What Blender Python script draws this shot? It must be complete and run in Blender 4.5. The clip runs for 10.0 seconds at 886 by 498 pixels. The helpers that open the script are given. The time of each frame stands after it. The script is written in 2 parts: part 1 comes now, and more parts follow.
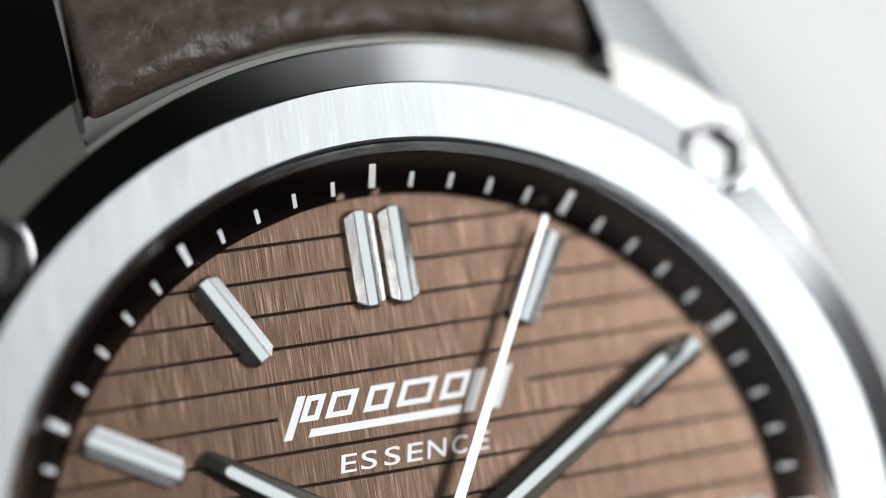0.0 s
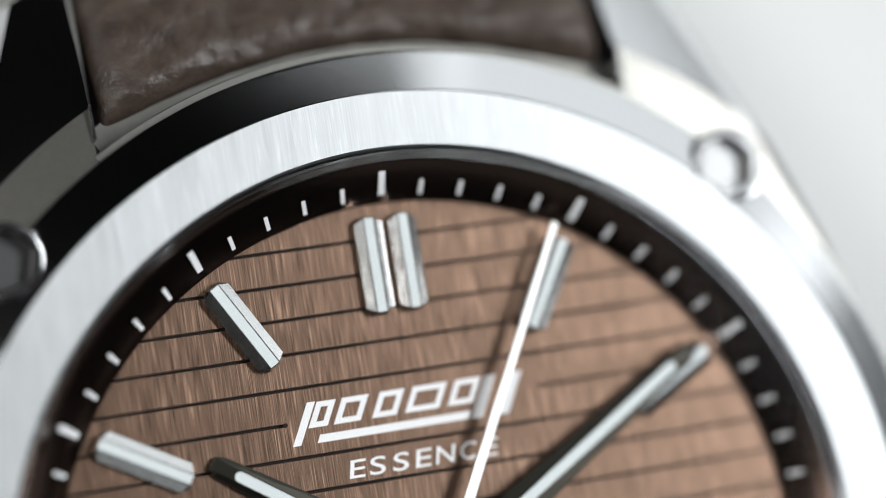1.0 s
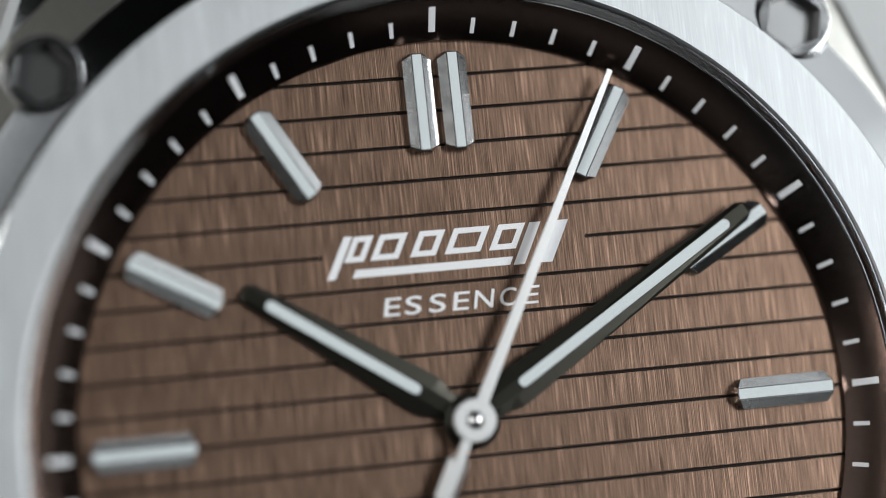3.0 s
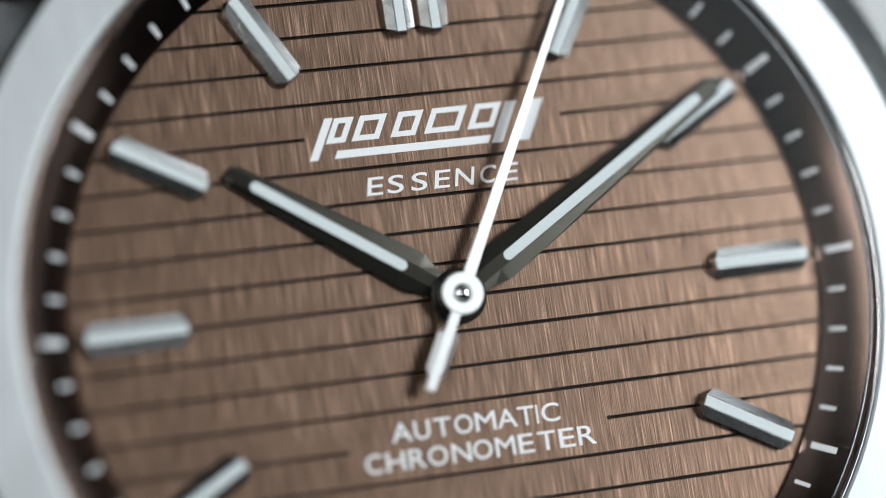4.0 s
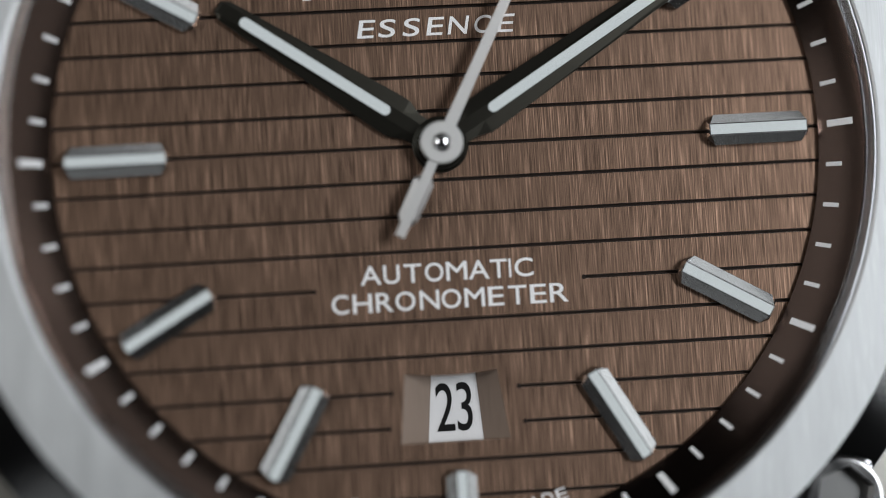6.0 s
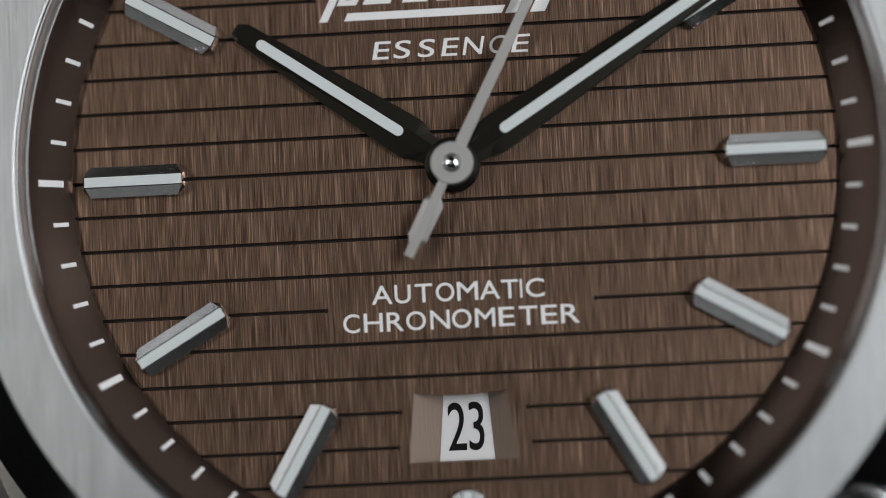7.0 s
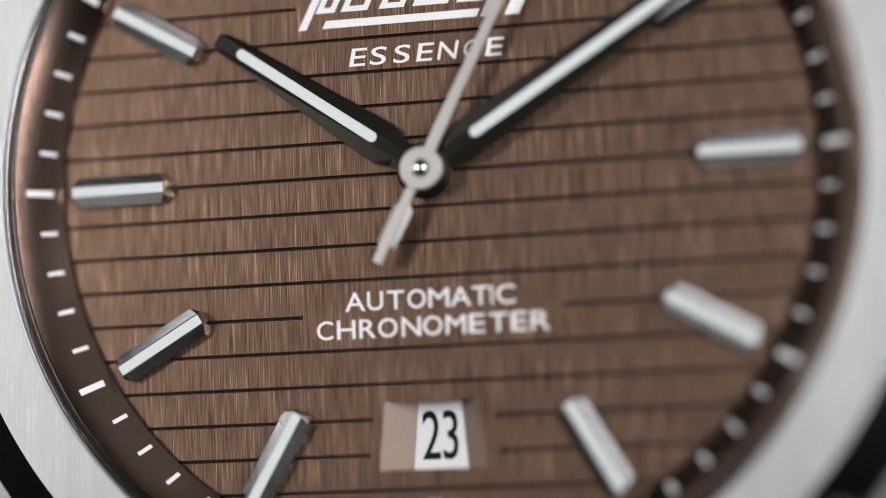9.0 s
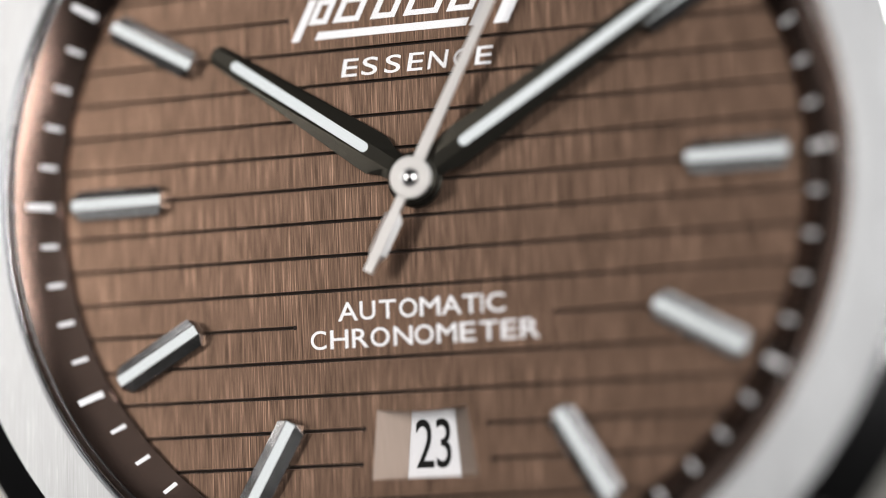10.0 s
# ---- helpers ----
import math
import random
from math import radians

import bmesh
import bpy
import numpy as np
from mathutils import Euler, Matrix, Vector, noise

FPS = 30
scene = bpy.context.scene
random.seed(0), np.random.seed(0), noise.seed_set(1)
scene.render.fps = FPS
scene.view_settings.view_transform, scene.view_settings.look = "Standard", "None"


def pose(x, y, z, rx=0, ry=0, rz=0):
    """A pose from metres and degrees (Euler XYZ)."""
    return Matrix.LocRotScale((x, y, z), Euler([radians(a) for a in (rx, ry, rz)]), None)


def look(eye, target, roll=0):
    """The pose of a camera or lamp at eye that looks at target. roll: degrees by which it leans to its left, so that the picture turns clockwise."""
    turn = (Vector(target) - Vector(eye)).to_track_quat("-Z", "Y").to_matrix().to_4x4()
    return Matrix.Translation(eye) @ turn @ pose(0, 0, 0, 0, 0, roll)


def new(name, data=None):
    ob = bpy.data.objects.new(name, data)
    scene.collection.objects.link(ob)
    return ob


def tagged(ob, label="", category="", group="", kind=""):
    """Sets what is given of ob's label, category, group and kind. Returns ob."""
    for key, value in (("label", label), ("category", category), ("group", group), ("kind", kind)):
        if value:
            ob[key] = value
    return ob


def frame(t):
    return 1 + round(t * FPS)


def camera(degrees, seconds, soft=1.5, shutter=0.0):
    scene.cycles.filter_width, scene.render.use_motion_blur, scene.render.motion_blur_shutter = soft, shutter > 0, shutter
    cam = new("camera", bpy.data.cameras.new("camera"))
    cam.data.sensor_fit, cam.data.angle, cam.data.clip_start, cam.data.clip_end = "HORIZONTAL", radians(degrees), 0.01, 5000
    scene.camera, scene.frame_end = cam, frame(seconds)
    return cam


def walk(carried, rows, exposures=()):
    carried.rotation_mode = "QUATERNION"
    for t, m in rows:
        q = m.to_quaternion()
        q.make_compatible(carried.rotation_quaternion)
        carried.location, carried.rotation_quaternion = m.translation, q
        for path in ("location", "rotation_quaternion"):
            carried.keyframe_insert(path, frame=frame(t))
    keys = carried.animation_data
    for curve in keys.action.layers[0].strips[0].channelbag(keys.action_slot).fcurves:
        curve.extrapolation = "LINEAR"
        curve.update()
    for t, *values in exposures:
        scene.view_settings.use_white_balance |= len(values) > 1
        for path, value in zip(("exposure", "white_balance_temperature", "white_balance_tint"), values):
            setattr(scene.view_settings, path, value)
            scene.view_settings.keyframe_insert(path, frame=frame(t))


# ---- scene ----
# Millimetres are turned into metres when a mesh is made; the tabletop is at z = 0 and the dial 10 mm above it.
MM = 0.001
Z0 = 10.0

# ---- camera ----
cam = camera(22.43, 10.0, soft=0.4)
cam.data.dof.use_dof = True
cam.data.dof.focus_distance = 0.0900
cam.data.dof.aperture_fstop = 8.0
walk(cam, [
    (0.0, pose(-0.02294, 0.00550, 0.09816, 7.237, -15.240, -9.785)),
    (0.5, pose(-0.02287, 0.00538, 0.09856, 7.437, -14.974, -9.614)),
    (1.0, pose(-0.02168, 0.00565, 0.09904, 7.081, -14.151, -9.515)),
    (1.2, pose(-0.02192, 0.00599, 0.09792, 6.743, -14.485, -9.347)),
    (1.5, pose(-0.01938, 0.00511, 0.09798, 6.919, -12.793, -9.255)),
    (1.7, pose(-0.01682, 0.00464, 0.09866, 6.133, -11.009, -7.422)),
    (2.0, pose(-0.01421, 0.00196, 0.09898, 5.864, -8.565, -5.563)),
    (2.2, pose(-0.01334, 0.00017, 0.09968, 6.509, -7.835, -5.546)),
    (3.3, pose(-0.01780, -0.00516, 0.09696, 8.063, -10.402, -6.951)),
    (3.5, pose(-0.01920, -0.00692, 0.09697, 8.592, -11.210, -7.722)),
    (3.8, pose(-0.01846, -0.00992, 0.09697, 9.868, -10.485, -8.161)),
    (4.0, pose(-0.02161, -0.01090, 0.09603, 10.295, -12.506, -8.835)),
    (4.2, pose(-0.02223, -0.01204, 0.09553, 10.296, -12.442, -9.435)),
    (4.5, pose(-0.02304, -0.01276, 0.09498, 10.041, -12.741, -9.445)),
    (4.7, pose(-0.02226, -0.01326, 0.09386, 9.699, -12.385, -9.406)),
    (5.0, pose(-0.02231, -0.01325, 0.09448, 8.620, -12.147, -8.569)),
    (5.2, pose(-0.02176, -0.01323, 0.09647, 8.238, -11.687, -8.405)),
    (5.5, pose(-0.01857, -0.01364, 0.09813, 7.294, -10.155, -7.650)),
    (5.8, pose(-0.01129, -0.01180, 0.09783, 4.607, -6.785, -4.997)),
    (6.0, pose(-0.00825, -0.01125, 0.09849, 4.875, -4.941, -3.617)),
    (6.2, pose(-0.00269, -0.00993, 0.09861, 4.505, -1.563, -2.595)),
    (7.3, pose(0.00463, -0.01105, 0.09930, 4.773, 3.478, -2.654)),
    (7.5, pose(0.00595, -0.01090, 0.09924, 4.869, 4.190, -2.132)),
    (8.0, pose(0.01042, -0.01181, 0.09870, 5.499, 6.823, -1.500)),
    (8.3, pose(0.01394, -0.01160, 0.09814, 5.289, 8.988, -1.587)),
    (8.5, pose(0.01644, -0.01254, 0.09715, 5.779, 10.598, -1.632)),
    (8.8, pose(0.01905, -0.01242, 0.09620, 5.708, 12.280, -1.738)),
    (9.0, pose(0.02054, -0.01326, 0.09567, 6.119, 13.317, -1.897)),
    (9.2, pose(0.02104, -0.01277, 0.09596, 5.772, 13.674, -2.095)),
    (9.5, pose(0.02160, -0.01435, 0.09568, 6.909, 14.065, -1.867)),
    (9.7, pose(0.02393, -0.01376, 0.09381, 6.214, 15.689, -2.079)),
    (10.0, pose(0.02543, -0.01345, 0.09456, 6.274, 16.370, -2.164)),
], exposures=[(0.0, 0.02, 6400, 8), (1.5, -0.03, 6400, 7), (2.0, -0.35, 6350, 6), (3.3, -0.38, 6300, 7), (4.5, -0.12, 6100, 3), (5.2, -0.25, 6250, 6), (5.8, -0.5, 6350, 8), (7.3, -0.68, 6500, 9), (8.0, -0.54, 6520, 10), (9.0, -0.07, 6600, 12), (10.0, 0.13, 6700, 12)])

# ---- light ----
world = bpy.data.worlds.new("studio")
scene.world = world
world.use_nodes = True
world.node_tree.nodes["Background"].inputs[0].default_value = (0.9, 0.95, 1.0, 1)
world.node_tree.nodes["Background"].inputs[1].default_value = 0.03


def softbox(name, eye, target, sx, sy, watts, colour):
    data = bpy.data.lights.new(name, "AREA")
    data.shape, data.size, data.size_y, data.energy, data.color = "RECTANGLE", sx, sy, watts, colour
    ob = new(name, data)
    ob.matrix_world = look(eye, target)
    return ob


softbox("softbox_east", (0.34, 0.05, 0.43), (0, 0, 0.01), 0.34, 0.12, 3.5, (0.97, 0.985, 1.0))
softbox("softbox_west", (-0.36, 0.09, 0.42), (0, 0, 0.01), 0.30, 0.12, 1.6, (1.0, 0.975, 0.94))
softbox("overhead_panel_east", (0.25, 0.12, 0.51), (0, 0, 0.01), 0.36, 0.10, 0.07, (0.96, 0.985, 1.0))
softbox("reflection_panel_east", (0.90, 0.03, 0.32), (0, 0, 0.01), 0.80, 0.30, 0.72, (0.95, 0.98, 1.0))
softbox("reflection_panel_corner", (0.68, 0.62, 0.34), (0, 0, 0.01), 0.90, 0.40, 1.2, (0.95, 0.98, 1.0))
softbox("reflection_panel_west", (-0.82, 0.36, 0.28), (0, 0, 0.01), 1.00, 0.30, 1.2, (0.97, 0.99, 1.0))
softbox("reflection_panel_south", (-0.26, -0.87, 0.50), (0, 0, 0.01), 1.45, 0.15, 0.25, (0.97, 0.99, 1.0))
softbox("reflection_panel_north", (0.17, 0.94, 0.28), (0, 0, 0.01), 0.48, 0.20, 0.2, (0.97, 0.99, 1.0))

# ---- materials ----


def material(name, colour, metal=0.0, rough=0.5, **more):
    m = bpy.data.materials.new(name)
    m.use_nodes = True
    b = m.node_tree.nodes["Principled BSDF"]
    b.inputs["Base Color"].default_value = (*colour, 1)
    b.inputs["Metallic"].default_value = metal
    b.inputs["Roughness"].default_value = rough
    for key, value in more.items():
        b.inputs[key.replace("_", " ")].default_value = value
    return m


def grain(m, scale, stretch, colour_amount=0.0, rough_amount=0.0, bump=0.0, reach=0.00002, detail=3.0, low=0.25, high=0.75, lift=None):
    """Streaks or mottling over a material: noise in object space, stretched, into colour, gloss and relief."""
    t = m.node_tree
    b = t.nodes["Principled BSDF"]
    co, mp, nz = t.nodes.new("ShaderNodeTexCoord"), t.nodes.new("ShaderNodeMapping"), t.nodes.new("ShaderNodeTexNoise")
    mp.inputs["Scale"].default_value = stretch
    nz.inputs["Scale"].default_value, nz.inputs["Detail"].default_value = scale, detail
    t.links.new(co.outputs["Object"], mp.inputs["Vector"])
    t.links.new(mp.outputs["Vector"], nz.inputs["Vector"])
    if colour_amount:
        base = b.inputs["Base Color"].default_value[:3]
        rp = t.nodes.new("ShaderNodeMapRange")
        rp.inputs["From Min"].default_value, rp.inputs["From Max"].default_value = low, high
        mx = t.nodes.new("ShaderNodeMix")
        mx.data_type = "RGBA"
        mx.inputs["A"].default_value = (*(c * (1 - colour_amount) for c in base), 1)
        mx.inputs["B"].default_value = (*(min(1, c * (1 + (lift or colour_amount))) for c in base), 1)
        t.links.new(nz.outputs["Fac"], rp.inputs["Value"])
        t.links.new(rp.outputs["Result"], mx.inputs["Factor"])
        before = b.inputs["Base Color"].links
        if before:
            was, mul = before[0].from_socket, t.nodes.new("ShaderNodeMix")
            mul.data_type, mul.blend_type = "RGBA", "MULTIPLY"
            mul.inputs["Factor"].default_value = 1.0
            mx.inputs["A"].default_value = (*(1 - colour_amount,) * 3, 1)
            mx.inputs["B"].default_value = (*(1 + colour_amount,) * 3, 1)
            t.links.new(was, mul.inputs["A"])
            t.links.new(mx.outputs["Result"], mul.inputs["B"])
            mx = mul
        t.links.new(mx.outputs["Result"], b.inputs["Base Color"])
    if rough_amount:
        r = b.inputs["Roughness"].default_value
        rr = t.nodes.new("ShaderNodeMapRange")
        rr.inputs["From Min"].default_value, rr.inputs["From Max"].default_value = 0.25, 0.75
        rr.inputs["To Min"].default_value, rr.inputs["To Max"].default_value = max(0, r - rough_amount), r + rough_amount
        t.links.new(nz.outputs["Fac"], rr.inputs["Value"])
        t.links.new(rr.outputs["Result"], b.inputs["Roughness"])
    if bump:
        bp = t.nodes.new("ShaderNodeBump")
        bp.inputs["Strength"].default_value, bp.inputs["Distance"].default_value = bump, reach
        t.links.new(nz.outputs["Fac"], bp.inputs["Height"])
        before = b.inputs["Normal"].links
        if before:
            t.links.new(before[0].from_socket, bp.inputs["Normal"])
        t.links.new(bp.outputs["Normal"], b.inputs["Normal"])
    return m


def brushed(m, amount=0.6):
    """Light spreads across the brush strokes, which run from 6 to 12."""
    t = m.node_tree
    b = t.nodes["Principled BSDF"]
    v = t.nodes.new("ShaderNodeCombineXYZ")
    v.inputs[0].default_value = 1.0
    b.inputs["Anisotropic"].default_value = amount
    t.links.new(v.outputs[0], b.inputs["Tangent"])
    return m


brown = brushed(material("brushed_brown_dial", (0.220, 0.141, 0.101), 0.985, 0.37), 0.5)
grain(brown, 1000, (30, 0.55, 1), colour_amount=0.40, rough_amount=0.06, bump=0.2, reach=0.000006, detail=2.0, low=0.36, high=0.70, lift=0.52)
grain(brown, 1000, (17, 0.40, 1), colour_amount=0.42, detail=1.0, low=0.50, high=0.80)
grain(brown, 1000, (2.2, 0.10, 1), colour_amount=0.12, detail=3.0)
brown_walls = brushed(material("beige_window_wall", (0.26, 0.20, 0.162), 0.45, 0.45), 0.2)
grain(brown_walls, 1000, (30, 0.8, 1), colour_amount=0.12)
groove_shade = material("shaded_groove_brown", (0.013, 0.008, 0.006), 0.0, 0.6, Specular_IOR_Level=0.15)
ring_brown = material("satin_brown_ring", (0.080, 0.054, 0.044), 1.0, 0.19)
bezel_steel = brushed(material("brushed_steel", (0.31, 0.318, 0.325), 1.0, 0.38), 0.8)
grain(bezel_steel, 1000, (22, 0.30, 1), colour_amount=0.11, rough_amount=0.08, bump=0.30, reach=0.000008)
grain(bezel_steel, 1000, (1.2, 0.10, 1), colour_amount=0.05, detail=1.0)
grain(bezel_steel, 1000, (9, 0.7, 1), colour_amount=0.05, detail=1.0, low=0.56, high=0.72)
screw_steel = material("polished_screw_steel", (0.36, 0.36, 0.365), 1.0, 0.20)
grain(screw_steel, 1500, (1, 1, 1), colour_amount=0.08, rough_amount=0.06)
socket_steel = material("socket_steel", (0.30, 0.30, 0.30), 1.0, 0.30)
edge_steel = brushed(material("satin_edge_steel", (0.26, 0.265, 0.27), 1.0, 0.36), 0.7)
polished = material("polished_steel", (0.70, 0.70, 0.71), 1.0, 0.10)
ring_steel = material("dark_polished_ring", (0.30, 0.30, 0.31), 1.0, 0.12)
satin = material("bead_blasted_steel", (0.225, 0.220, 0.204), 1.0, 0.37)
flank_shade = material("shaded_flank_steel", (0.045, 0.045, 0.045), 1.0, 0.35)
grain(satin, 4000, (1, 1, 1), colour_amount=0.05, bump=0.1, reach=0.00001)
marker_steel = material("polished_marker_steel", (0.80, 0.80, 0.80), 1.0, 0.18)
grain(marker_steel, 2000, (1, 1, 1), rough_amount=0.03)
lume = material("white_lume", (0.57, 0.61, 0.62), 0.0, 0.55)
print_white = material("white_print", (0.74, 0.74, 0.755), 0.0, 0.45)
black_steel = material("black_satin_steel", (0.058, 0.055, 0.046), 0.97, 0.30)
needle = material("satin_needle_steel", (0.90, 0.89, 0.88), 1.0, 0.38)
gasket = material("black_gasket", (0.012, 0.012, 0.012), 0.0, 0.35)
paper = material("white_date_disc", (0.62, 0.62, 0.635), 0.0, 0.55)
ink = material("black_ink", (0.006, 0.006, 0.006), 0.0, 0.6, Specular_IOR_Level=0.1)
leather = material("brown_leather", (0.045, 0.031, 0.024), 0.0, 0.48, Specular_IOR_Level=0.4)
grain(leather, 900, (1, 1, 1), colour_amount=0.35, rough_amount=0.10, bump=0.8, reach=0.00025, detail=6)
grain(leather, 4500, (1, 1, 1), colour_amount=0.15, bump=0.5, reach=0.00006, detail=2)
table_white = material("white_tabletop", (0.52, 0.52, 0.517), 0.0, 0.5)
grain(table_white, 60, (1, 1, 1), colour_amount=0.02, rough_amount=0.05)
wall_dark = material("dark_studio_paint", (0.02, 0.02, 0.02), 0.0, 0.8)
grain(wall_dark, 3, (1, 1, 1), colour_amount=0.2)

glass = bpy.data.materials.new("sapphire_glass")
glass.use_nodes = True
gt = glass.node_tree
gt.nodes.clear()
g_out, g_mix = gt.nodes.new("ShaderNodeOutputMaterial"), gt.nodes.new("ShaderNodeMixShader")
g_clear, g_gloss = gt.nodes.new("ShaderNodeBsdfTransparent"), gt.nodes.new("ShaderNodeBsdfGlossy")
g_gloss.inputs["Roughness"].default_value = 0.02
g_mix.inputs[0].default_value = 0.045
gt.links.new(g_clear.outputs[0], g_mix.inputs[1])
gt.links.new(g_gloss.outputs[0], g_mix.inputs[2])
gt.links.new(g_mix.outputs[0], g_out.inputs[0])

edge_glass = bpy.data.materials.new("sapphire_edge")
edge_glass.use_nodes = True
et = edge_glass.node_tree
et.nodes.clear()
e_out, e_bend = et.nodes.new("ShaderNodeOutputMaterial"), et.nodes.new("ShaderNodeBsdfGlass")
e_bend.inputs["IOR"].default_value, e_bend.inputs["Roughness"].default_value = 1.77, 0.0
et.links.new(e_bend.outputs[0], e_out.inputs[0])

# ---- mesh helpers ----


def mesh_of(name, bm, mats, flat=True):
    bmesh.ops.recalc_face_normals(bm, faces=bm.faces)
    bm.transform(Matrix.Scale(MM, 4))
    me = bpy.data.meshes.new(name)
    bm.to_mesh(me)
    bm.free()
    for m in mats if isinstance(mats, (list, tuple)) else [mats]:
        me.materials.append(m)
    if not flat:
        for p in me.polygons:
            p.use_smooth = True
    return me


def part(name, bm, mats, parent, label="", smooth=False):
    ob = new(name, mesh_of(name, bm, mats, not smooth))
    ob.parent = parent
    return tagged(ob, label)


def piece(name, me, parent, m=None):
    ob = new(name, me)
    ob.parent = parent
    if m is not None:
        ob.matrix_basis = m
    return ob


def lathe(profile, n=180, z0=Z0):
    """A closed ring from (radius, height) pairs, listed round the section."""
    bm = bmesh.new()
    rings = []
    for k in range(n):
        a = 2 * math.pi * k / n
        rings.append([bm.verts.new((r * math.cos(a), r * math.sin(a), z + z0)) for r, z in profile])
    c = len(profile)
    for k in range(n):
        for j in range(c):
            q = [rings[k][j], rings[(k + 1) % n][j], rings[(k + 1) % n][(j + 1) % c], rings[k][(j + 1) % c]]
            bm.faces.new(q)
    return bm


def disc(radius, z, n=180, thick=0.1):
    bm = bmesh.new()
    top = [bm.verts.new((radius * math.cos(2 * math.pi * k / n), radius * math.sin(2 * math.pi * k / n), z)) for k in range(n)]
    low = [bm.verts.new((v.co.x, v.co.y, z - thick)) for v in top]
    bm.faces.new(top)
    bm.faces.new(low[::-1])
    for k in range(n):
        bm.faces.new((top[k], low[k], low[(k + 1) % n], top[(k + 1) % n]))
    return bm


def prism(outline, z_low, z_high, top=None, bm=None):
    """A solid from a flat outline; top: the outline of its upper face, where the sides lean."""
    bm = bm or bmesh.new()
    low = [bm.verts.new((x, y, z_low)) for x, y in outline]
    high = [bm.verts.new((x, y, z_high)) for x, y in (top or outline)]
    n = len(outline)
    bm.faces.new(low[::-1])
    bm.faces.new(high)
    for k in range(n):
        bm.faces.new((low[k], low[(k + 1) % n], high[(k + 1) % n], high[k]))
    return bm


def turned(bm, degrees):
    """Turns a mesh clockwise about the dial's middle, as seen from above."""
    bm.transform(Matrix.Rotation(-radians(degrees), 4, "Z"))
    return bm


def lettering(text, width, height, x, y, z, spacing=1.0, bold=0.0):
    """Flat letters of a given width and height, their lower left corner at x, y."""
    cu = bpy.data.curves.new("lettering", "FONT")
    cu.body, cu.size, cu.extrude, cu.space_character = text, 1.0, 0.004, spacing
    cu.resolution_u = 6
    tmp = new("lettering_shape", cu)
    bpy.context.view_layer.update()
    me = bpy.data.meshes.new_from_object(tmp.evaluated_get(bpy.context.evaluated_depsgraph_get()))
    bpy.data.objects.remove(tmp)
    bpy.data.curves.remove(cu)
    bm = bmesh.new()
    bm.from_mesh(me)
    bpy.data.meshes.remove(me)
    xs, ys = [v.co.x for v in bm.verts], [v.co.y for v in bm.verts]
    x0, y0, kx, ky = min(xs), min(ys), width / (max(xs) - min(xs)), height / (max(ys) - min(ys))
    for v in bm.verts:
        v.co = ((v.co.x - x0) * kx, (v.co.y - y0) * ky, v.co.z * 2)
    if bold:
        first = list(bm.verts) + list(bm.edges) + list(bm.faces)
        for i, (dx, dy) in enumerate(((bold, 0), (0, bold), (bold, bold))):
            made = bmesh.ops.duplicate(bm, geom=first)["geom"]
            bmesh.ops.translate(bm, vec=(dx, dy, 0.002 * (i + 1)), verts=[g for g in made if isinstance(g, bmesh.types.BMVert)])
    bm.transform(Matrix.Translation((x, y, z)))
    return bm


# ---- the setting ----
bm = prism([(-1500, -1500), (1500, -1500), (1500, 1500), (-1500, 1500)], -30, 0)
tabletop = new("tabletop", mesh_of("tabletop", bm, table_white))
tagged(tabletop, "smooth white tabletop under the watch", "table", kind="structure")


def wall(name, x0, y0, x1, y1, z0, z1):
    bm = prism([(x0, y0), (x1, y0), (x1, y1), (x0, y1)], z0, z1)
    return tagged(new(name, mesh_of(name, bm, wall_dark)), "dark plain studio wall", "wall", kind="structure")


wall("wall_north", -1500, 1500, 1500, 1560, -30, 1100)
wall("wall_south", -1500, -1560, 1500, -1500, -30, 1100)
wall("wall_east", 1500, -1560, 1560, 1560, -30, 1100)
wall("wall_west", -1560, -1560, -1500, 1560, -30, 1100)
tagged(wall("ceiling", -1560, -1560, 1560, 1560, 1100, 1160), "dark studio ceiling", "ceiling")

# ---- the watch ----
watch = new("wristwatch")
tagged(watch, "steel wristwatch with brown grooved dial and leather strap", "watch")

# case and bezel
case = part("case_body", lathe([(15.0, -9.0), (17.5, -10.0), (20.3, -9.2), (21.3, -7.5), (21.5, 0.1), (21.3, 0.5), (17.2, 0.5), (17.2, -1.2), (15.0, -1.2)]), satin, watch, "bead-blasted steel case", smooth=False)
bezel = part("bezel", lathe([(17.50, 1.78), (19.72, 1.78), (19.72, 1.0), (17.50, 1.0)], 256), bezel_steel, watch, "flat bezel brushed in straight strokes")
SCREWS = [(-15.5, 15.0), (14.95, 15.0), (15.1, -15.0), (-15.3, -15.0)]
slant = [(19.78 + 1.72 * i / 48, 1.745 - 0.93 * i / 48) for i in range(49)]
bm = lathe([(19.725, 1.765), *slant, (21.58, 0.75), (21.58, 0.52), (19.725, 0.52)], 1800)
for v in bm.verts:
    if min(math.hypot(v.co.x - x, v.co.y - y) for x, y in SCREWS) < 1.72:
        v.co.z = min(v.co.z, Z0 + 0.53)
part("outer_bevel", bm, polished, bezel, "mirror-polished sloping bevel", smooth=False)
part("inner_bevel", lathe([(17.495, 1.765), (17.41, 1.73), (17.36, 1.64), (17.36, 1.1), (17.495, 1.1)], 256), edge_steel, bezel, "bright satin inner edge")
part("crystal_seat", lathe([(17.355, 1.68), (17.31, 1.60), (17.27, 1.66), (17.20, 1.66), (17.20, 1.1), (17.355, 1.1)], 256), ring_steel, watch, "dark polished ring round the crystal")
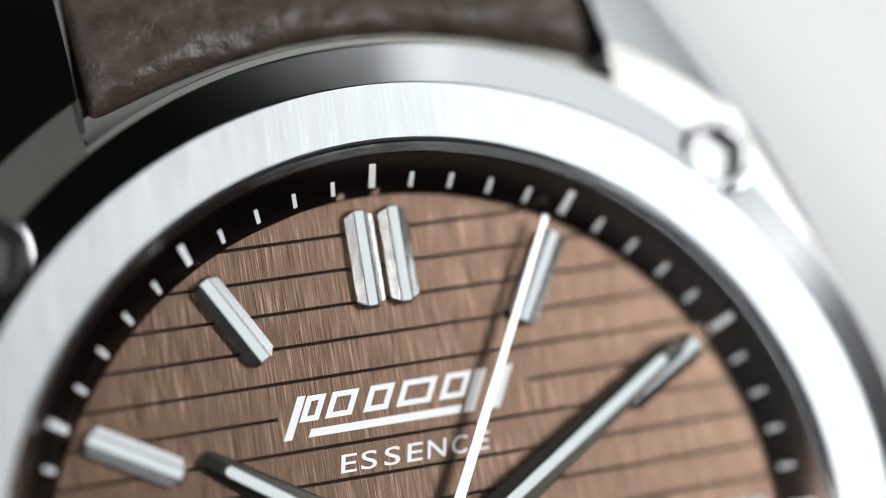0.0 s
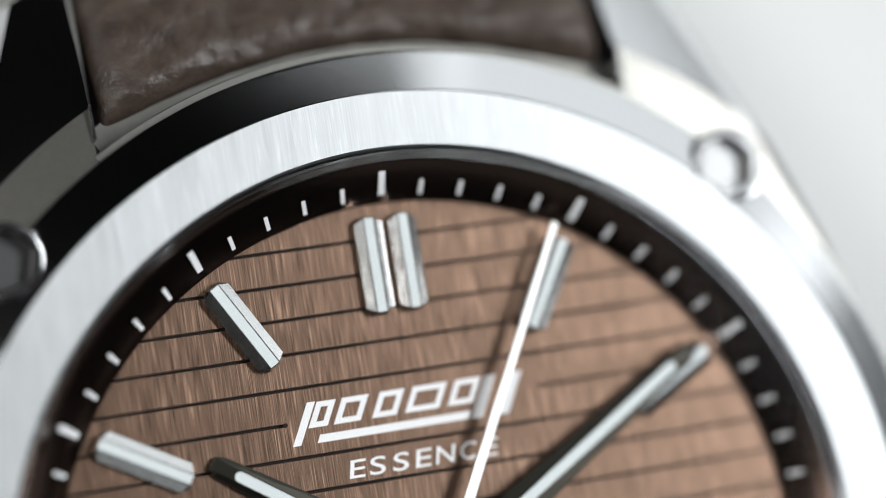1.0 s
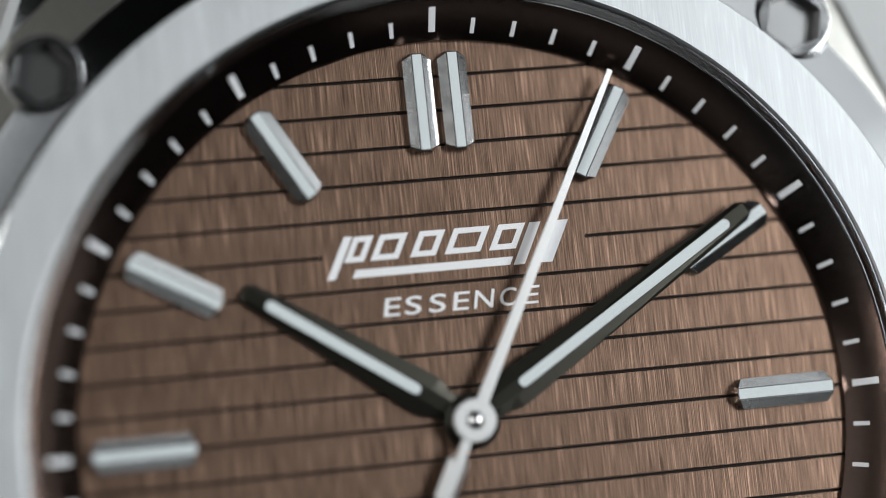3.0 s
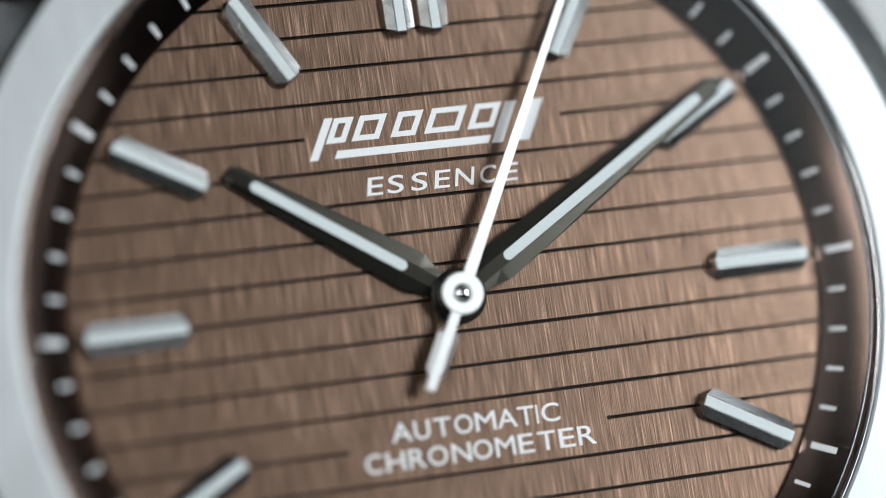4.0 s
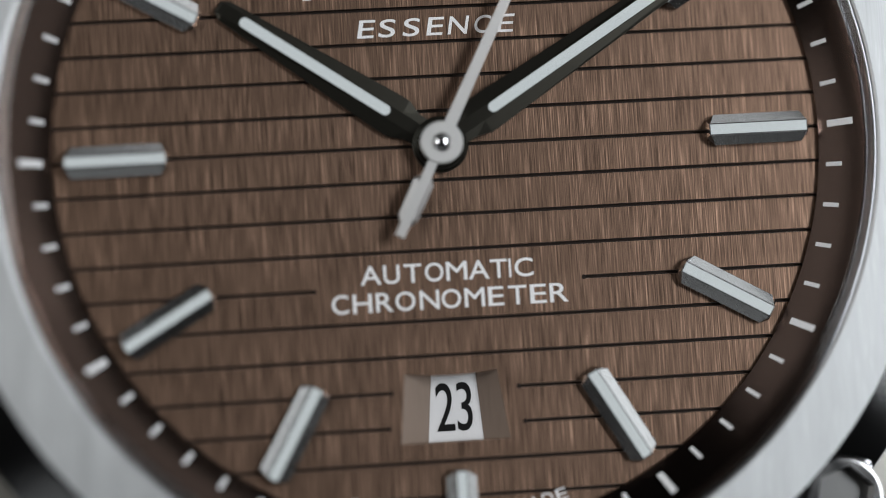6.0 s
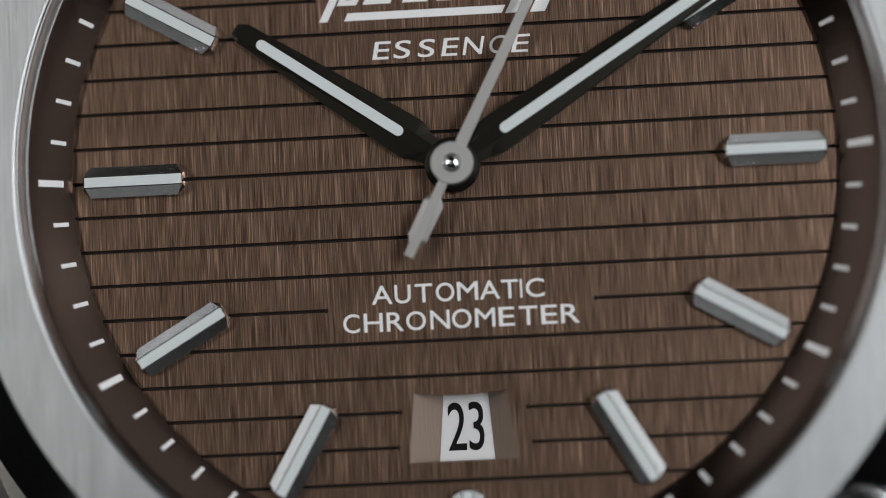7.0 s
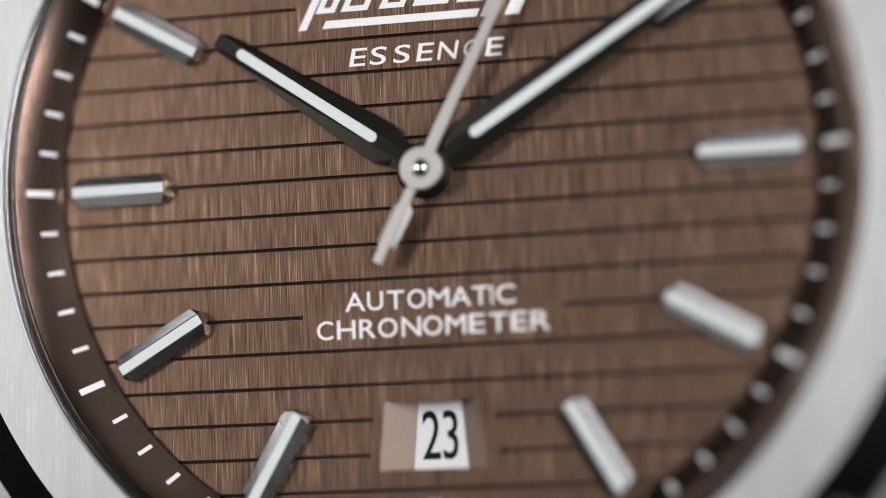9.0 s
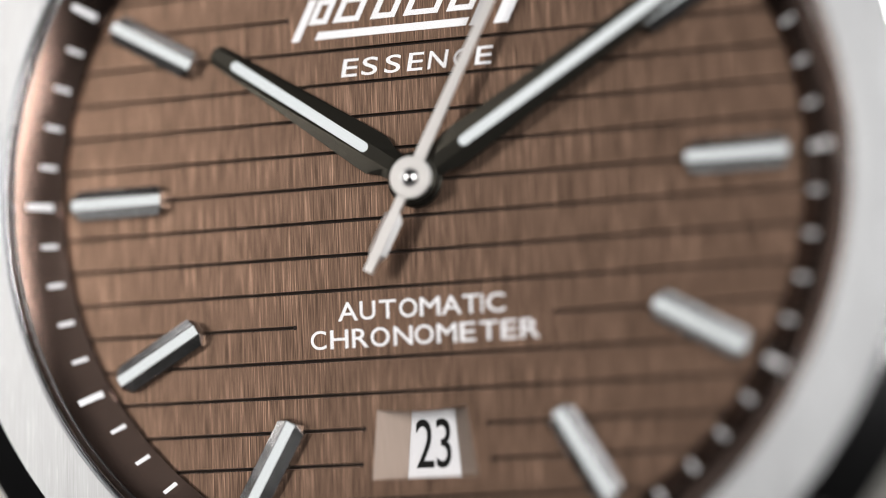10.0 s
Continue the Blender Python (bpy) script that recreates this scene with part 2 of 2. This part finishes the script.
part("gasket", lathe([(17.195, 1.63), (17.13, 1.58), (17.13, 1.1), (17.195, 1.1)], 256), gasket, watch, "thin black gasket")
SAG = 0.055


def ring_slope(f):
    """Radius and height on the minute ring, which is slightly hollow: steep inside, flatter outside."""
    return 15.47 + 1.51 * f, 0.22 + 1.30 * f + SAG * 4 * f * (1 - f)


rehaut = part("rehaut", lathe([(15.42, 0.0), (15.42, 0.17), *(ring_slope(i / 16) for i in range(17)), (17.12, 1.54), (17.12, -0.3), (15.42, -0.3)], 256), ring_brown, watch, "dark brown sloping minute ring", smooth=False)
crystal = part("crystal", disc(16.87, Z0 + 2.00, 128, 0.05), glass, watch, "clear flat sapphire crystal")
edge = part("chamfer", lathe([(16.88, 2.00), (17.30, 1.74), (17.30, 1.69), (16.88, 1.69)], 256), edge_glass, crystal, "bevelled edge of the crystal", smooth=False)
edge.visible_shadow = False
crystal.visible_shadow = False

# minute ticks on the sloping ring
def tick_mesh(name, f0, f1, w):
    bm = bmesh.new()
    vs = []
    for h in (-0.02, 0.03):
        for f, s in ((f0, -1), (f0, 1), (f1, 1), (f1, -1)):
            r, z = ring_slope(f)
            vs.append(bm.verts.new((s * w / 2, r - 0.65 * h, Z0 + z + 0.76 * h)))
    for q in ((3, 2, 1, 0), (4, 5, 6, 7), (0, 1, 5, 4), (1, 2, 6, 5), (2, 3, 7, 6), (3, 0, 4, 7)):
        bm.faces.new([vs[i] for i in q])
    return mesh_of(name, bm, print_white)


tick_short, tick_long = tick_mesh("tick", 0.13, 0.47, 0.17), tick_mesh("tick_long", 0.17, 0.73, 0.27)
for k in range(60):
    piece("tick", tick_long if k % 5 == 0 else tick_short, rehaut, Matrix.Rotation(-radians(6 * k), 4, "Z"))

# dial plate with milled grooves
PITCH, HALF, DEEP, R_DIAL = 1.40, 0.073, 0.20, 15.6
GAPS = {5: (-5.33, 5.53), -4: (-5.35, 5.45), -7: (-2.55, 2.55), -8: (-2.70, 2.72)}
WIN = [(-2.27, -11.83), (2.09, -11.83), (1.70, -9.06), (-1.99, -9.06)]


def dial_face():
    bm = bmesh.new()

    def strip(x0, x1, ya, yb, za=0.0, zb=0.0):
        """A strip between two heights on the dial, cut off by its round edge; x0, x1 may be None."""
        m = 48 if x0 is None and x1 is None else 20
        ra, rb = (math.sqrt(max(R_DIAL ** 2 - y * y, 0.01)) for y in (ya, yb))
        rows = []
        for r, y, z in ((ra, ya, za), (rb, yb, zb)):
            a, b = (-r if x0 is None else x0), (r if x1 is None else x1)
            rows.append([bm.verts.new((a + (b - a) * i / m, y, z + Z0)) for i in range(m + 1)])
        for i in range(m):
            f = bm.faces.new((rows[0][i], rows[0][i + 1], rows[1][i + 1], rows[1][i]))
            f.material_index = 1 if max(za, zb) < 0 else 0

    def groove(x0, x1, y):
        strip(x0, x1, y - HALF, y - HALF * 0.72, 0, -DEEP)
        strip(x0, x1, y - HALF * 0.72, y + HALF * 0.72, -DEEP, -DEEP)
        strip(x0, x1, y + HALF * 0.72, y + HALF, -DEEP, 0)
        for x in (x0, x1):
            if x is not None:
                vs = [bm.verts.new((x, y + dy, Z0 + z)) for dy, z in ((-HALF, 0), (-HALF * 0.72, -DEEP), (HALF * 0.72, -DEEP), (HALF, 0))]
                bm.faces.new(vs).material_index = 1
                # flat dark dot: the shade of the cutter's round hole where the groove ends
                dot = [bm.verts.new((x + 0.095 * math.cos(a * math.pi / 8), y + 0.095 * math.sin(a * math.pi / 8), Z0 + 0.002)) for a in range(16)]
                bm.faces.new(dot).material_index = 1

    edges = [-15.5] + [k * PITCH for k in range(-10, 11)] + [15.5]
    for i, y0 in enumerate(edges[:-1]):
        ya, yb = y0 + (HALF if i else 0), edges[i + 1] - (HALF if i < len(edges) - 2 else 0)
        lo, hi = WIN[0][1], WIN[2][1]
        cuts = sorted({ya, yb, *(c for c in (lo, hi) if ya < c < yb)})
        for a, b in zip(cuts[:-1], cuts[1:]):
            if a >= lo - 1e-6 and b <= hi + 1e-6:
                strip(None, -2.32, a, b)
                strip(2.32, None, a, b)
            else:
                strip(None, None, a, b)
    for k in range(-10, 11):
        y = k * PITCH
        if k in GAPS:
            groove(None, GAPS[k][0], y)
            groove(GAPS[k][1], None, y)
            if k in (-7, -8):
                strip(GAPS[k][0], -2.32, y - HALF, y + HALF)
                strip(2.32, GAPS[k][1], y - HALF, y + HALF)
            else:
                strip(GAPS[k][0], GAPS[k][1], y - HALF, y + HALF)
        else:
            groove(None, None, y)
    # the rim of the date window, between the strips and its slanting sides
    for s, (b, t) in ((-1, (WIN[0], WIN[3])), (1, (WIN[1], WIN[2]))):
        v = [bm.verts.new((x, y, Z0)) for x, y in (b, t, (2.32 * s, t[1]), (2.32 * s, b[1]))]
        bm.faces.new(v)
    for f in bm.faces:
        f.normal_update()
        if f.normal.z < 0:
            f.normal_flip()
    return bm


def raw_part(name, bm, mats, parent, label=""):
    bm.transform(Matrix.Scale(MM, 4))
    me = bpy.data.meshes.new(name)
    bm.to_mesh(me)
    bm.free()
    for m in mats if isinstance(mats, (list, tuple)) else [mats]:
        me.materials.append(m)
    ob = new(name, me)
    ob.parent = parent
    return tagged(ob, label)


dial = raw_part("dial", dial_face(), [brown, groove_shade], watch, "brown vertically brushed dial with horizontal grooves")

# date window: slanting side walls, upright end walls, date disc below
WLOW = [(-1.11, -11.83), (1.13, -11.83), (0.95, -9.13), (-0.85, -9.13)]
bm = bmesh.new()
for a in range(4):
    (ax, ay), (bx, by), (cx, cy), (dx, dy) = WIN[a], WIN[(a + 1) % 4], WLOW[(a + 1) % 4], WLOW[a]
    rows = []
    for i in range(13):
        f = i / 12
        rows.append([bm.verts.new((ax + (bx - ax) * f, ay + (by - ay) * f, Z0)), bm.verts.new((dx + (cx - dx) * f, dy + (cy - dy) * f, Z0 - 1.0))])
    for u, v in zip(rows[:-1], rows[1:]):
        bm.faces.new((u[0], v[0], v[1], u[1])).smooth = True
date_frame = raw_part("date_window", bm, brown_walls, dial, "date window with slanting brown sides")
lip = [(-1.98 + 3.67 * i / 24, -9.062 - 0.15 * math.sin(math.pi * i / 24) ** 0.8) for i in range(25)]
part("window_lip", prism([(1.69, -9.062), (-1.98, -9.062)] + lip[1:-1], Z0 - 0.12, Z0), brown, dial)
bm = prism([(-3.2, -13), (3.2, -13), (3.2, -8), (-3.2, -8)], Z0 - 1.2, Z0 - 1.02)
date_disc = part("date_disc", bm, paper, watch, "white date disc")
part("date_number", lettering("23", 1.44, 1.94, -0.73, -11.44, Z0 - 1.012, 0.95, 0.015), ink, date_disc, "black date number")

# hour markers


def marker(r0, r1, width, degrees, shift=0.0, high=0.52, wall_high=0.28):
    h, t, c = width / 2, width * 0.20, 0.30
    base = [(-h + c, r0), (h - c, r0), (h, r0 + c), (h, r1 - c), (h - c, r1), (-h + c, r1), (-h, r1 - c), (-h, r0 + c)]
    base = [(x + shift, y) for x, y in base]
    top = [(-t * 0.9, r0 + 0.06), (t * 0.9, r0 + 0.06), (t, r0 + 0.12), (t, r1 - 0.12), (t * 0.9, r1 - 0.06), (-t * 0.9, r1 - 0.06), (-t, r1 - 0.12), (-t, r0 + 0.12)]
    top = [(x + shift, y) for x, y in top]
    bm = prism(base, Z0 + 0.0, Z0 + wall_high)
    bm.faces.ensure_lookup_table()
    bmesh.ops.delete(bm, geom=[bm.faces[1]], context="FACES_ONLY")
    prism(base, Z0 + wall_high, Z0 + high, top, bm)
    ob = part("hour_marker", turned(bm, degrees), marker_steel, watch, "polished faceted hour marker")
    l = t * 0.80
    strip = prism([(shift - l, r0 + 0.10), (shift + l, r0 + 0.10), (shift + l, r1 - 0.10), (shift - l, r1 - 0.10)], Z0 + high - 0.02, Z0 + high + 0.012)
    part("lume_strip", turned(strip, degrees), lume, ob, "white luminous strip")
    return ob


for k in (1, 2, 3, 4, 5, 7, 8, 9, 10, 11):
    marker(10.82, 14.96, 1.24, 30 * k)
marker(10.86, 14.93, 1.16, 0, -0.72)
marker(10.86, 14.93, 1.16, 0, 0.72)
marker(12.93, 14.93, 1.20, 180)

# printed words


def word(letters, y0, y1, lean, label):
    """One printed word: every letter fills its own width on the line."""
    whole = bmesh.new()
    for ch, x0, x1 in letters:
        bm = lettering(ch, x1 - x0 - 0.02, y1 - y0 - 0.02, 0, 0, 0, bold=0.010)
        me = bpy.data.meshes.new("letter_shape")
        for v in bm.verts:
            v.co.x += x0 + lean * v.co.y
            v.co.y += y0
            v.co.z += Z0 + 0.006
        bm.to_mesh(me)
        bm.free()
        whole.from_mesh(me)
        bpy.data.meshes.remove(me)
    return part("printed_word", whole, print_white, dial, label)


word([("E", -3.06, -2.40), ("S", -2.22, -1.55), ("S", -1.24, -0.57), ("E", -0.27, 0.38), ("N", 0.59, 1.38), ("C", 1.63, 2.29), ("E", 2.56, 3.24)],
     4.46, 5.20, 0.2, "small white slanted printed word")
word([("A", -3.50, -2.66), ("U", -2.58, -1.92), ("T", -1.76, -1.05), ("O", -0.92, -0.17), ("M", -0.07, 0.78), ("A", 0.83, 1.66), ("T", 1.70, 2.39), ("I", 2.45, 2.55), ("C", 2.68, 3.44)],
     -5.45, -4.69, 0.0, "white printed word")
word([("C", -4.69, -4.02), ("H", -3.86, -3.09), ("R", -2.94, -2.25), ("O", -2.16, -1.36), ("N", -1.19, -0.40), ("O", -0.32, 0.47), ("M", 0.60, 1.42), ("E", 1.55, 2.19), ("T", 2.36, 3.11), ("E", 3.24, 3.90), ("R", 4.03, 4.78)],
     -6.55, -5.78, 0.0, "white printed word")


def arc_word(text, start, step, radius, high):
    for i, ch in enumerate(text):
        a = radians(start + step * i)
        w = high * (0.3 if ch == "I" else 1.15 if ch in "MW" else 0.95)
        x, y = radius * math.sin(a), -radius * math.cos(a)
        bm = lettering(ch, w, high, -w / 2, -high / 2, 0)
        bm.transform(Matrix.Translation((x, y, Z0 + 0.006)) @ Matrix.Rotation(a, 4, "Z"))
        part("printed_letter", bm, print_white, dial)


arc_word("MADE", 8.9, 2.25, 14.72, 0.46)
arc_word("SWISS", -16.6, 1.95, 14.72, 0.46)

# the maker's mark: plain slanted shapes and a bar
LEAN = 0.50


def slanted(x0, x1, y0, y1):
    return [(x0, y0), (x1, y0), (x1 + (y1 - y0) * LEAN, y1), (x0 + (y1 - y0) * LEAN, y1)]


def mark_bar(x0, x1, y0, y1):
    part("mark_shape", prism(slanted(x0, x1, y0, y1), Z0 + 0.001, Z0 + 0.014), print_white, dial)


def mark_frame(x0, x1, y0, y1, w):
    """A hollow slanted shape."""
    bm = bmesh.new()
    rings = []
    for z in (Z0 + 0.001, Z0 + 0.014):
        for o in (slanted(x0, x1, y0, y1), slanted(x0 + w * 1.15 + w * LEAN, x1 - w * 1.15 + w * LEAN, y0 + w, y1 - w)):
            rings.append([bm.verts.new((x, y, z)) for x, y in o])
    for a, b in ((2, 3), (0, 1), (0, 2), (1, 3)):
        for k in range(4):
            bm.faces.new((rings[a][k], rings[a][(k + 1) % 4], rings[b][(k + 1) % 4], rings[b][k]))
    part("mark_shape", bm, print_white, dial)


mark_bar(-5.16, -4.82, 6.10, 7.78)
for x0, x1 in ((-4.42, -3.62), (-3.36, -2.24), (-1.76, -0.72), (-0.36, 1.10), (1.46, 2.56)):
    mark_frame(x0, x1, 6.74, 7.75, 0.22)
mark_bar(2.40, 2.86, 6.08, 7.74)
mark_bar(3.40, 4.00, 6.08, 7.74)
mark_bar(-4.14, 2.26, 6.10, 6.42)

# pointers


def pointer(name, degrees, r_tip, hw_base, hw_tip, z, high, r_lume0, r_lume1, label):
    base = [(-0.55, 0.2), (0.55, 0.2), (0.60, 1.35), (hw_base, 1.95), (hw_base, 2.5), (hw_tip, r_tip - 0.35), (hw_tip * 0.55, r_tip), (-hw_tip * 0.55, r_tip), (-hw_tip, r_tip - 0.35), (-hw_base, 2.5), (-hw_base, 1.95), (-0.60, 1.35)]
    top = [(math.copysign(max(0.25, 0.31 * abs(x)), x), y + (0.05 if y < 1 else -0.12 if y > r_tip - 0.1 else 0)) for x, y in base]
    bm = prism(base, Z0 + z, Z0 + z + 0.10)
    bm.faces.ensure_lookup_table()
    bmesh.ops.delete(bm, geom=[bm.faces[1]], context="FACES_ONLY")
    prism(base, Z0 + z + 0.10, Z0 + z + high, top, bm)
    ob = part(name, turned(bm, degrees), black_steel, watch, label)
    w, n = 0.215, 8
    strip = [(w * math.cos(math.pi + math.pi * i / n), r_lume0 + w + w * math.sin(math.pi + math.pi * i / n)) for i in range(n + 1)]
    strip += [(w * math.cos(math.pi * i / n), r_lume1 - w + w * math.sin(math.pi * i / n)) for i in range(n + 1)]
    part("lume_strip", turned(prism(strip, Z0 + z + high - 0.02, Z0 + z + high + 0.012), degrees), lume, ob, "white luminous strip")
    return ob


MINUTE = 58.2
hour = pointer("hour_pointer", 305.0, 10.45, 0.85, 0.44, 0.12, 0.185, 2.38, 9.38, "black faceted hour pointer with white lume")
minute = pointer("minute_pointer", MINUTE, 14.35, 0.80, 0.43, 0.48, 0.185, 2.35, 13.30, "black faceted minute pointer with white lume")
part("hour_collar", lathe([(0.2, 0.08), (1.12, 0.08), (1.12, 0.32), (1.05, 0.38), (0.2, 0.38)], 64), black_steel, hour)
part("minute_collar", lathe([(0.2, 0.40), (1.02, 0.40), (1.02, 0.66), (0.95, 0.72), (0.2, 0.72)], 64), black_steel, minute)

SEC = 27.5
bm = prism([(-0.26, 0.5), (0.26, 0.5), (0.125, 15.3), (-0.125, 15.3)], Z0 + 0.85, Z0 + 0.94, [(-0.245, 0.5), (0.245, 0.5), (0.11, 15.28), (-0.11, 15.28)])
second = part("seconds_pointer", turned(bm, SEC), needle, watch, "slim silver seconds pointer")
low = [(-0.21, -0.7), (-0.21, -1.45), (-0.42, -1.75), (-0.40, -3.30), (-0.22, -3.60), (-0.21, -4.12), (0.21, -4.12), (0.22, -3.60), (0.40, -3.30), (0.42, -1.75), (0.21, -1.45), (0.21, -0.7)]
high = [(max(-0.19, min(0.19, x)), y) for x, y in low]
bm = prism(low, Z0 + 0.73, Z0 + 0.75)
bm.faces.ensure_lookup_table()
bmesh.ops.delete(bm, geom=[bm.faces[1]], context="FACES_ONLY")
prism(low, Z0 + 0.75, Z0 + 0.94, high, bm)
part("counterweight", turned(bm, SEC), needle, second)
part("hub_ring", lathe([(0.35, 0.78), (0.86, 0.78), (0.86, 0.94), (0.82, 0.98), (0.40, 0.98), (0.35, 0.93)], 64), needle, second)
part("centre_pin", lathe([(0.01, 0.3), (0.30, 0.3), (0.30, 0.98), (0.28, 1.04), (0.24, 1.08), (0.18, 1.11), (0.10, 1.135), (0.01, 1.14)], 48), polished, watch, "polished domed centre pin", smooth=True)

# case plate between the lugs


def arc_plate(r0, r1, z_low, z_high, middle, half_angle, n=48):
    """A flat curved plate round the case."""
    bm = bmesh.new()
    rows = []
    for k in range(n + 1):
        a = radians(middle - half_angle + 2 * half_angle * k / n)
        rows.append([bm.verts.new((r * math.cos(a), r * math.sin(a), Z0 + z)) for r, z in ((r0, z_low), (r1, z_low), (r1, z_high - 0.05), (r1 - 0.05, z_high), (r0, z_high))])
    for a, b in zip(rows[:-1], rows[1:]):
        for j in range(5):
            bm.faces.new((a[j], b[j], b[(j + 1) % 5], a[(j + 1) % 5]))
    bm.faces.new(rows[0])
    bm.faces.new(rows[-1][::-1])
    return bm


for middle in (90, 270):
    part("strap_seat", arc_plate(21.3, 21.93, -3.0, 0.47, middle, 31.2), satin, case, "narrow bead-blasted rim between bevel and strap")
    part("end_plate", arc_plate(21.8, 23.0, -4.5, -0.9, middle, 29.8), satin, case)

# lugs with screws


def lug(sx, sy):
    bm = bmesh.new()
    rs = [20.8, 21.4, 22.0, 22.6, 23.2, 23.62, 23.75] + [23.9 + 0.2 * i for i in range(28)]
    cols = 40
    grid = []
    for r in rs:
        row = []
        lo_y, hi_y = 8.0, 28.0
        for _ in range(40):
            y = (lo_y + hi_y) / 2
            lo_y, hi_y = (y, hi_y) if math.hypot(17.3 - 0.37 * (y - 16.5), y) < r else (lo_y, y)
        xo, xi = (math.sqrt(r * r - 64) if r < 22.0 else math.sqrt(r * r - y * y)), 11.25
        top = 0.45 - 0.14 * (r - 21.4) if r < 23.7 else 0.14 - (r - 23.62) * 0.58
        for j in range(cols + 1):
            f = j / cols
            px = xi + (xo - xi) * f
            py = math.sqrt(r * r - px * px)
            drop = max(0.0, f - 0.86) / 0.14 * 0.25
            row.append((px, py, top - drop))
        grid.append(row)
    tops = [[bm.verts.new((x * sx, y * sy, z + Z0)) for x, y, z in row] for row in grid]
    lows = [[bm.verts.new((x * sx, y * sy, min(z - 1.5, -6.0) + Z0)) for x, y, z in row] for row in grid]
    m, c = len(rs), cols + 1
    for i in range(m - 1):
        for j in range(c - 1):
            f = bm.faces.new((tops[i][j], tops[i][j + 1], tops[i + 1][j + 1], tops[i + 1][j]))
            f.material_index = 0 if rs[i] < 23.6 else 1
            bm.faces.new((lows[i][j], lows[i + 1][j], lows[i + 1][j + 1], lows[i][j + 1])).material_index = 1
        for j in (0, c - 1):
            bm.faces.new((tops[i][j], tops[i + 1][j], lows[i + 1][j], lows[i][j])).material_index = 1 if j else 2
    for i in (0, m - 1):
        for j in range(c - 1):
            bm.faces.new((tops[i][j], tops[i][j + 1], lows[i][j + 1], lows[i][j])).material_index = 1
    ob = part("lug", bm, [satin, polished, flank_shade], watch, "steel lug with satin top and polished flank")
    edge = [(11.14, 19.45), (11.28, 19.30), (11.30, 19.30), (11.30, 20.78), (11.22, 20.80)]
    bm = prism([(x * sx, y * sy) for x, y in edge], Z0 - 0.6, Z0 + 0.40)
    part("lug_edge", bm, screw_steel, ob, "bright polished inner edge")
    return ob


def hexagon(r, z, n=6):
    return [(r * math.cos(math.pi / 3 * i + 0.3), r * math.sin(math.pi / 3 * i + 0.3), z) for i in range(n)]


def screw(x, y, parent):
    """A round screw head with a hexagonal socket."""
    bm = bmesh.new()
    n = 48
    prof = [(1.56, -0.5), (1.56, 1.14), (1.545, 1.19), (1.51, 1.235), (1.45, 1.25)]
    rings = [[bm.verts.new((x + r * math.cos(2 * math.pi * k / n), y + r * math.sin(2 * math.pi * k / n), z + Z0)) for k in range(n)] for r, z in prof]
    for a, b in zip(rings[:-1], rings[1:]):
        for k in range(n):
            bm.faces.new((a[k], a[(k + 1) % n], b[(k + 1) % n], b[k]))
    hx = [bm.verts.new((x + p[0], y + p[1], p[2] + Z0)) for p in hexagon(1.26, 1.25)]
    lo = [bm.verts.new((x + p[0], y + p[1], p[2] + Z0)) for p in hexagon(1.20, 0.60)]
    for i in range(6):
        bm.faces.new((hx[i], hx[(i + 1) % 6], lo[(i + 1) % 6], lo[i])).material_index = 1
        ks = [(round((0.3 / (2 * math.pi) + i / 6) * n) + q) % n for q in range(9)]
        bm.faces.new([rings[-1][k] for k in ks] + [hx[(i + 1) % 6], hx[i]])
    bm.faces.new(lo).material_index = 1
    return part("screw", bm, [screw_steel, socket_steel], parent, "polished round screw with a hexagonal socket")


for x, y in SCREWS:
    screw(x, y, lug(math.copysign(1, x), math.copysign(1, y)))


# strap


def strap(sy, label):
    bm = bmesh.new()
    rows, cols, thick = 110, 90, 3.6
    grid_t, grid_b = [], []
    for i in range(rows + 1):
        s = i / rows
        rt, rb = [], []
        for j in range(cols + 1):
            u = -1 + 2 * j / cols
            px = 10.98 * u
            y_in = 22.05 - 0.0195 * px * px
            py = y_in + (75 - y_in) * s ** 1.6
            d = py - 21.0
            mid = -1.6 - 5.0 * (1 - math.exp(-(max(d, 0) / 9.0) ** 1.5))
            roll = 1 - min(1.0, (py - y_in) / 1.5)
            edge = math.sqrt(1 - abs(u) ** 10) * math.sqrt(1 - roll * roll)
            half = thick / 2 * (0.08 + 0.92 * edge) * (1 - 0.15 * s)
            wr = 0.22 * noise.noise(Vector((px * 0.5, py * 0.9, 3.1 * sy))) + 0.10 * noise.noise(Vector((px * 1.6, py * 2.1, 7.7)))
            wr += 0.16 * (0.5 - abs(noise.noise(Vector((px * 0.9 + 0.5 * py, py * 1.4, 1.9))))) * max(0.0, 1 - (py - y_in) / 9.0) ** 2
            rt.append(bm.verts.new((px, py * sy, Z0 + mid + half + wr * edge)))
            rb.append(bm.verts.new((px, py * sy, Z0 + max(mid - half, -9.95))))
        grid_t.append(rt)
        grid_b.append(rb)
    for i in range(rows):
        for j in range(cols):
            bm.faces.new((grid_t[i][j], grid_t[i][j + 1], grid_t[i + 1][j + 1], grid_t[i + 1][j]))
            bm.faces.new((grid_b[i][j], grid_b[i + 1][j], grid_b[i + 1][j + 1], grid_b[i][j + 1]))
        for j in (0, cols):
            bm.faces.new((grid_t[i][j], grid_t[i + 1][j], grid_b[i + 1][j], grid_b[i][j]))
    for i in (0, rows):
        for j in range(cols):
            bm.faces.new((grid_t[i][j], grid_t[i][j + 1], grid_b[i][j + 1], grid_b[i][j]))
    return part("strap", bm, leather, watch, label, smooth=True)


strap(1, "creased dark brown leather strap")
strap(-1, "dark brown leather strap")
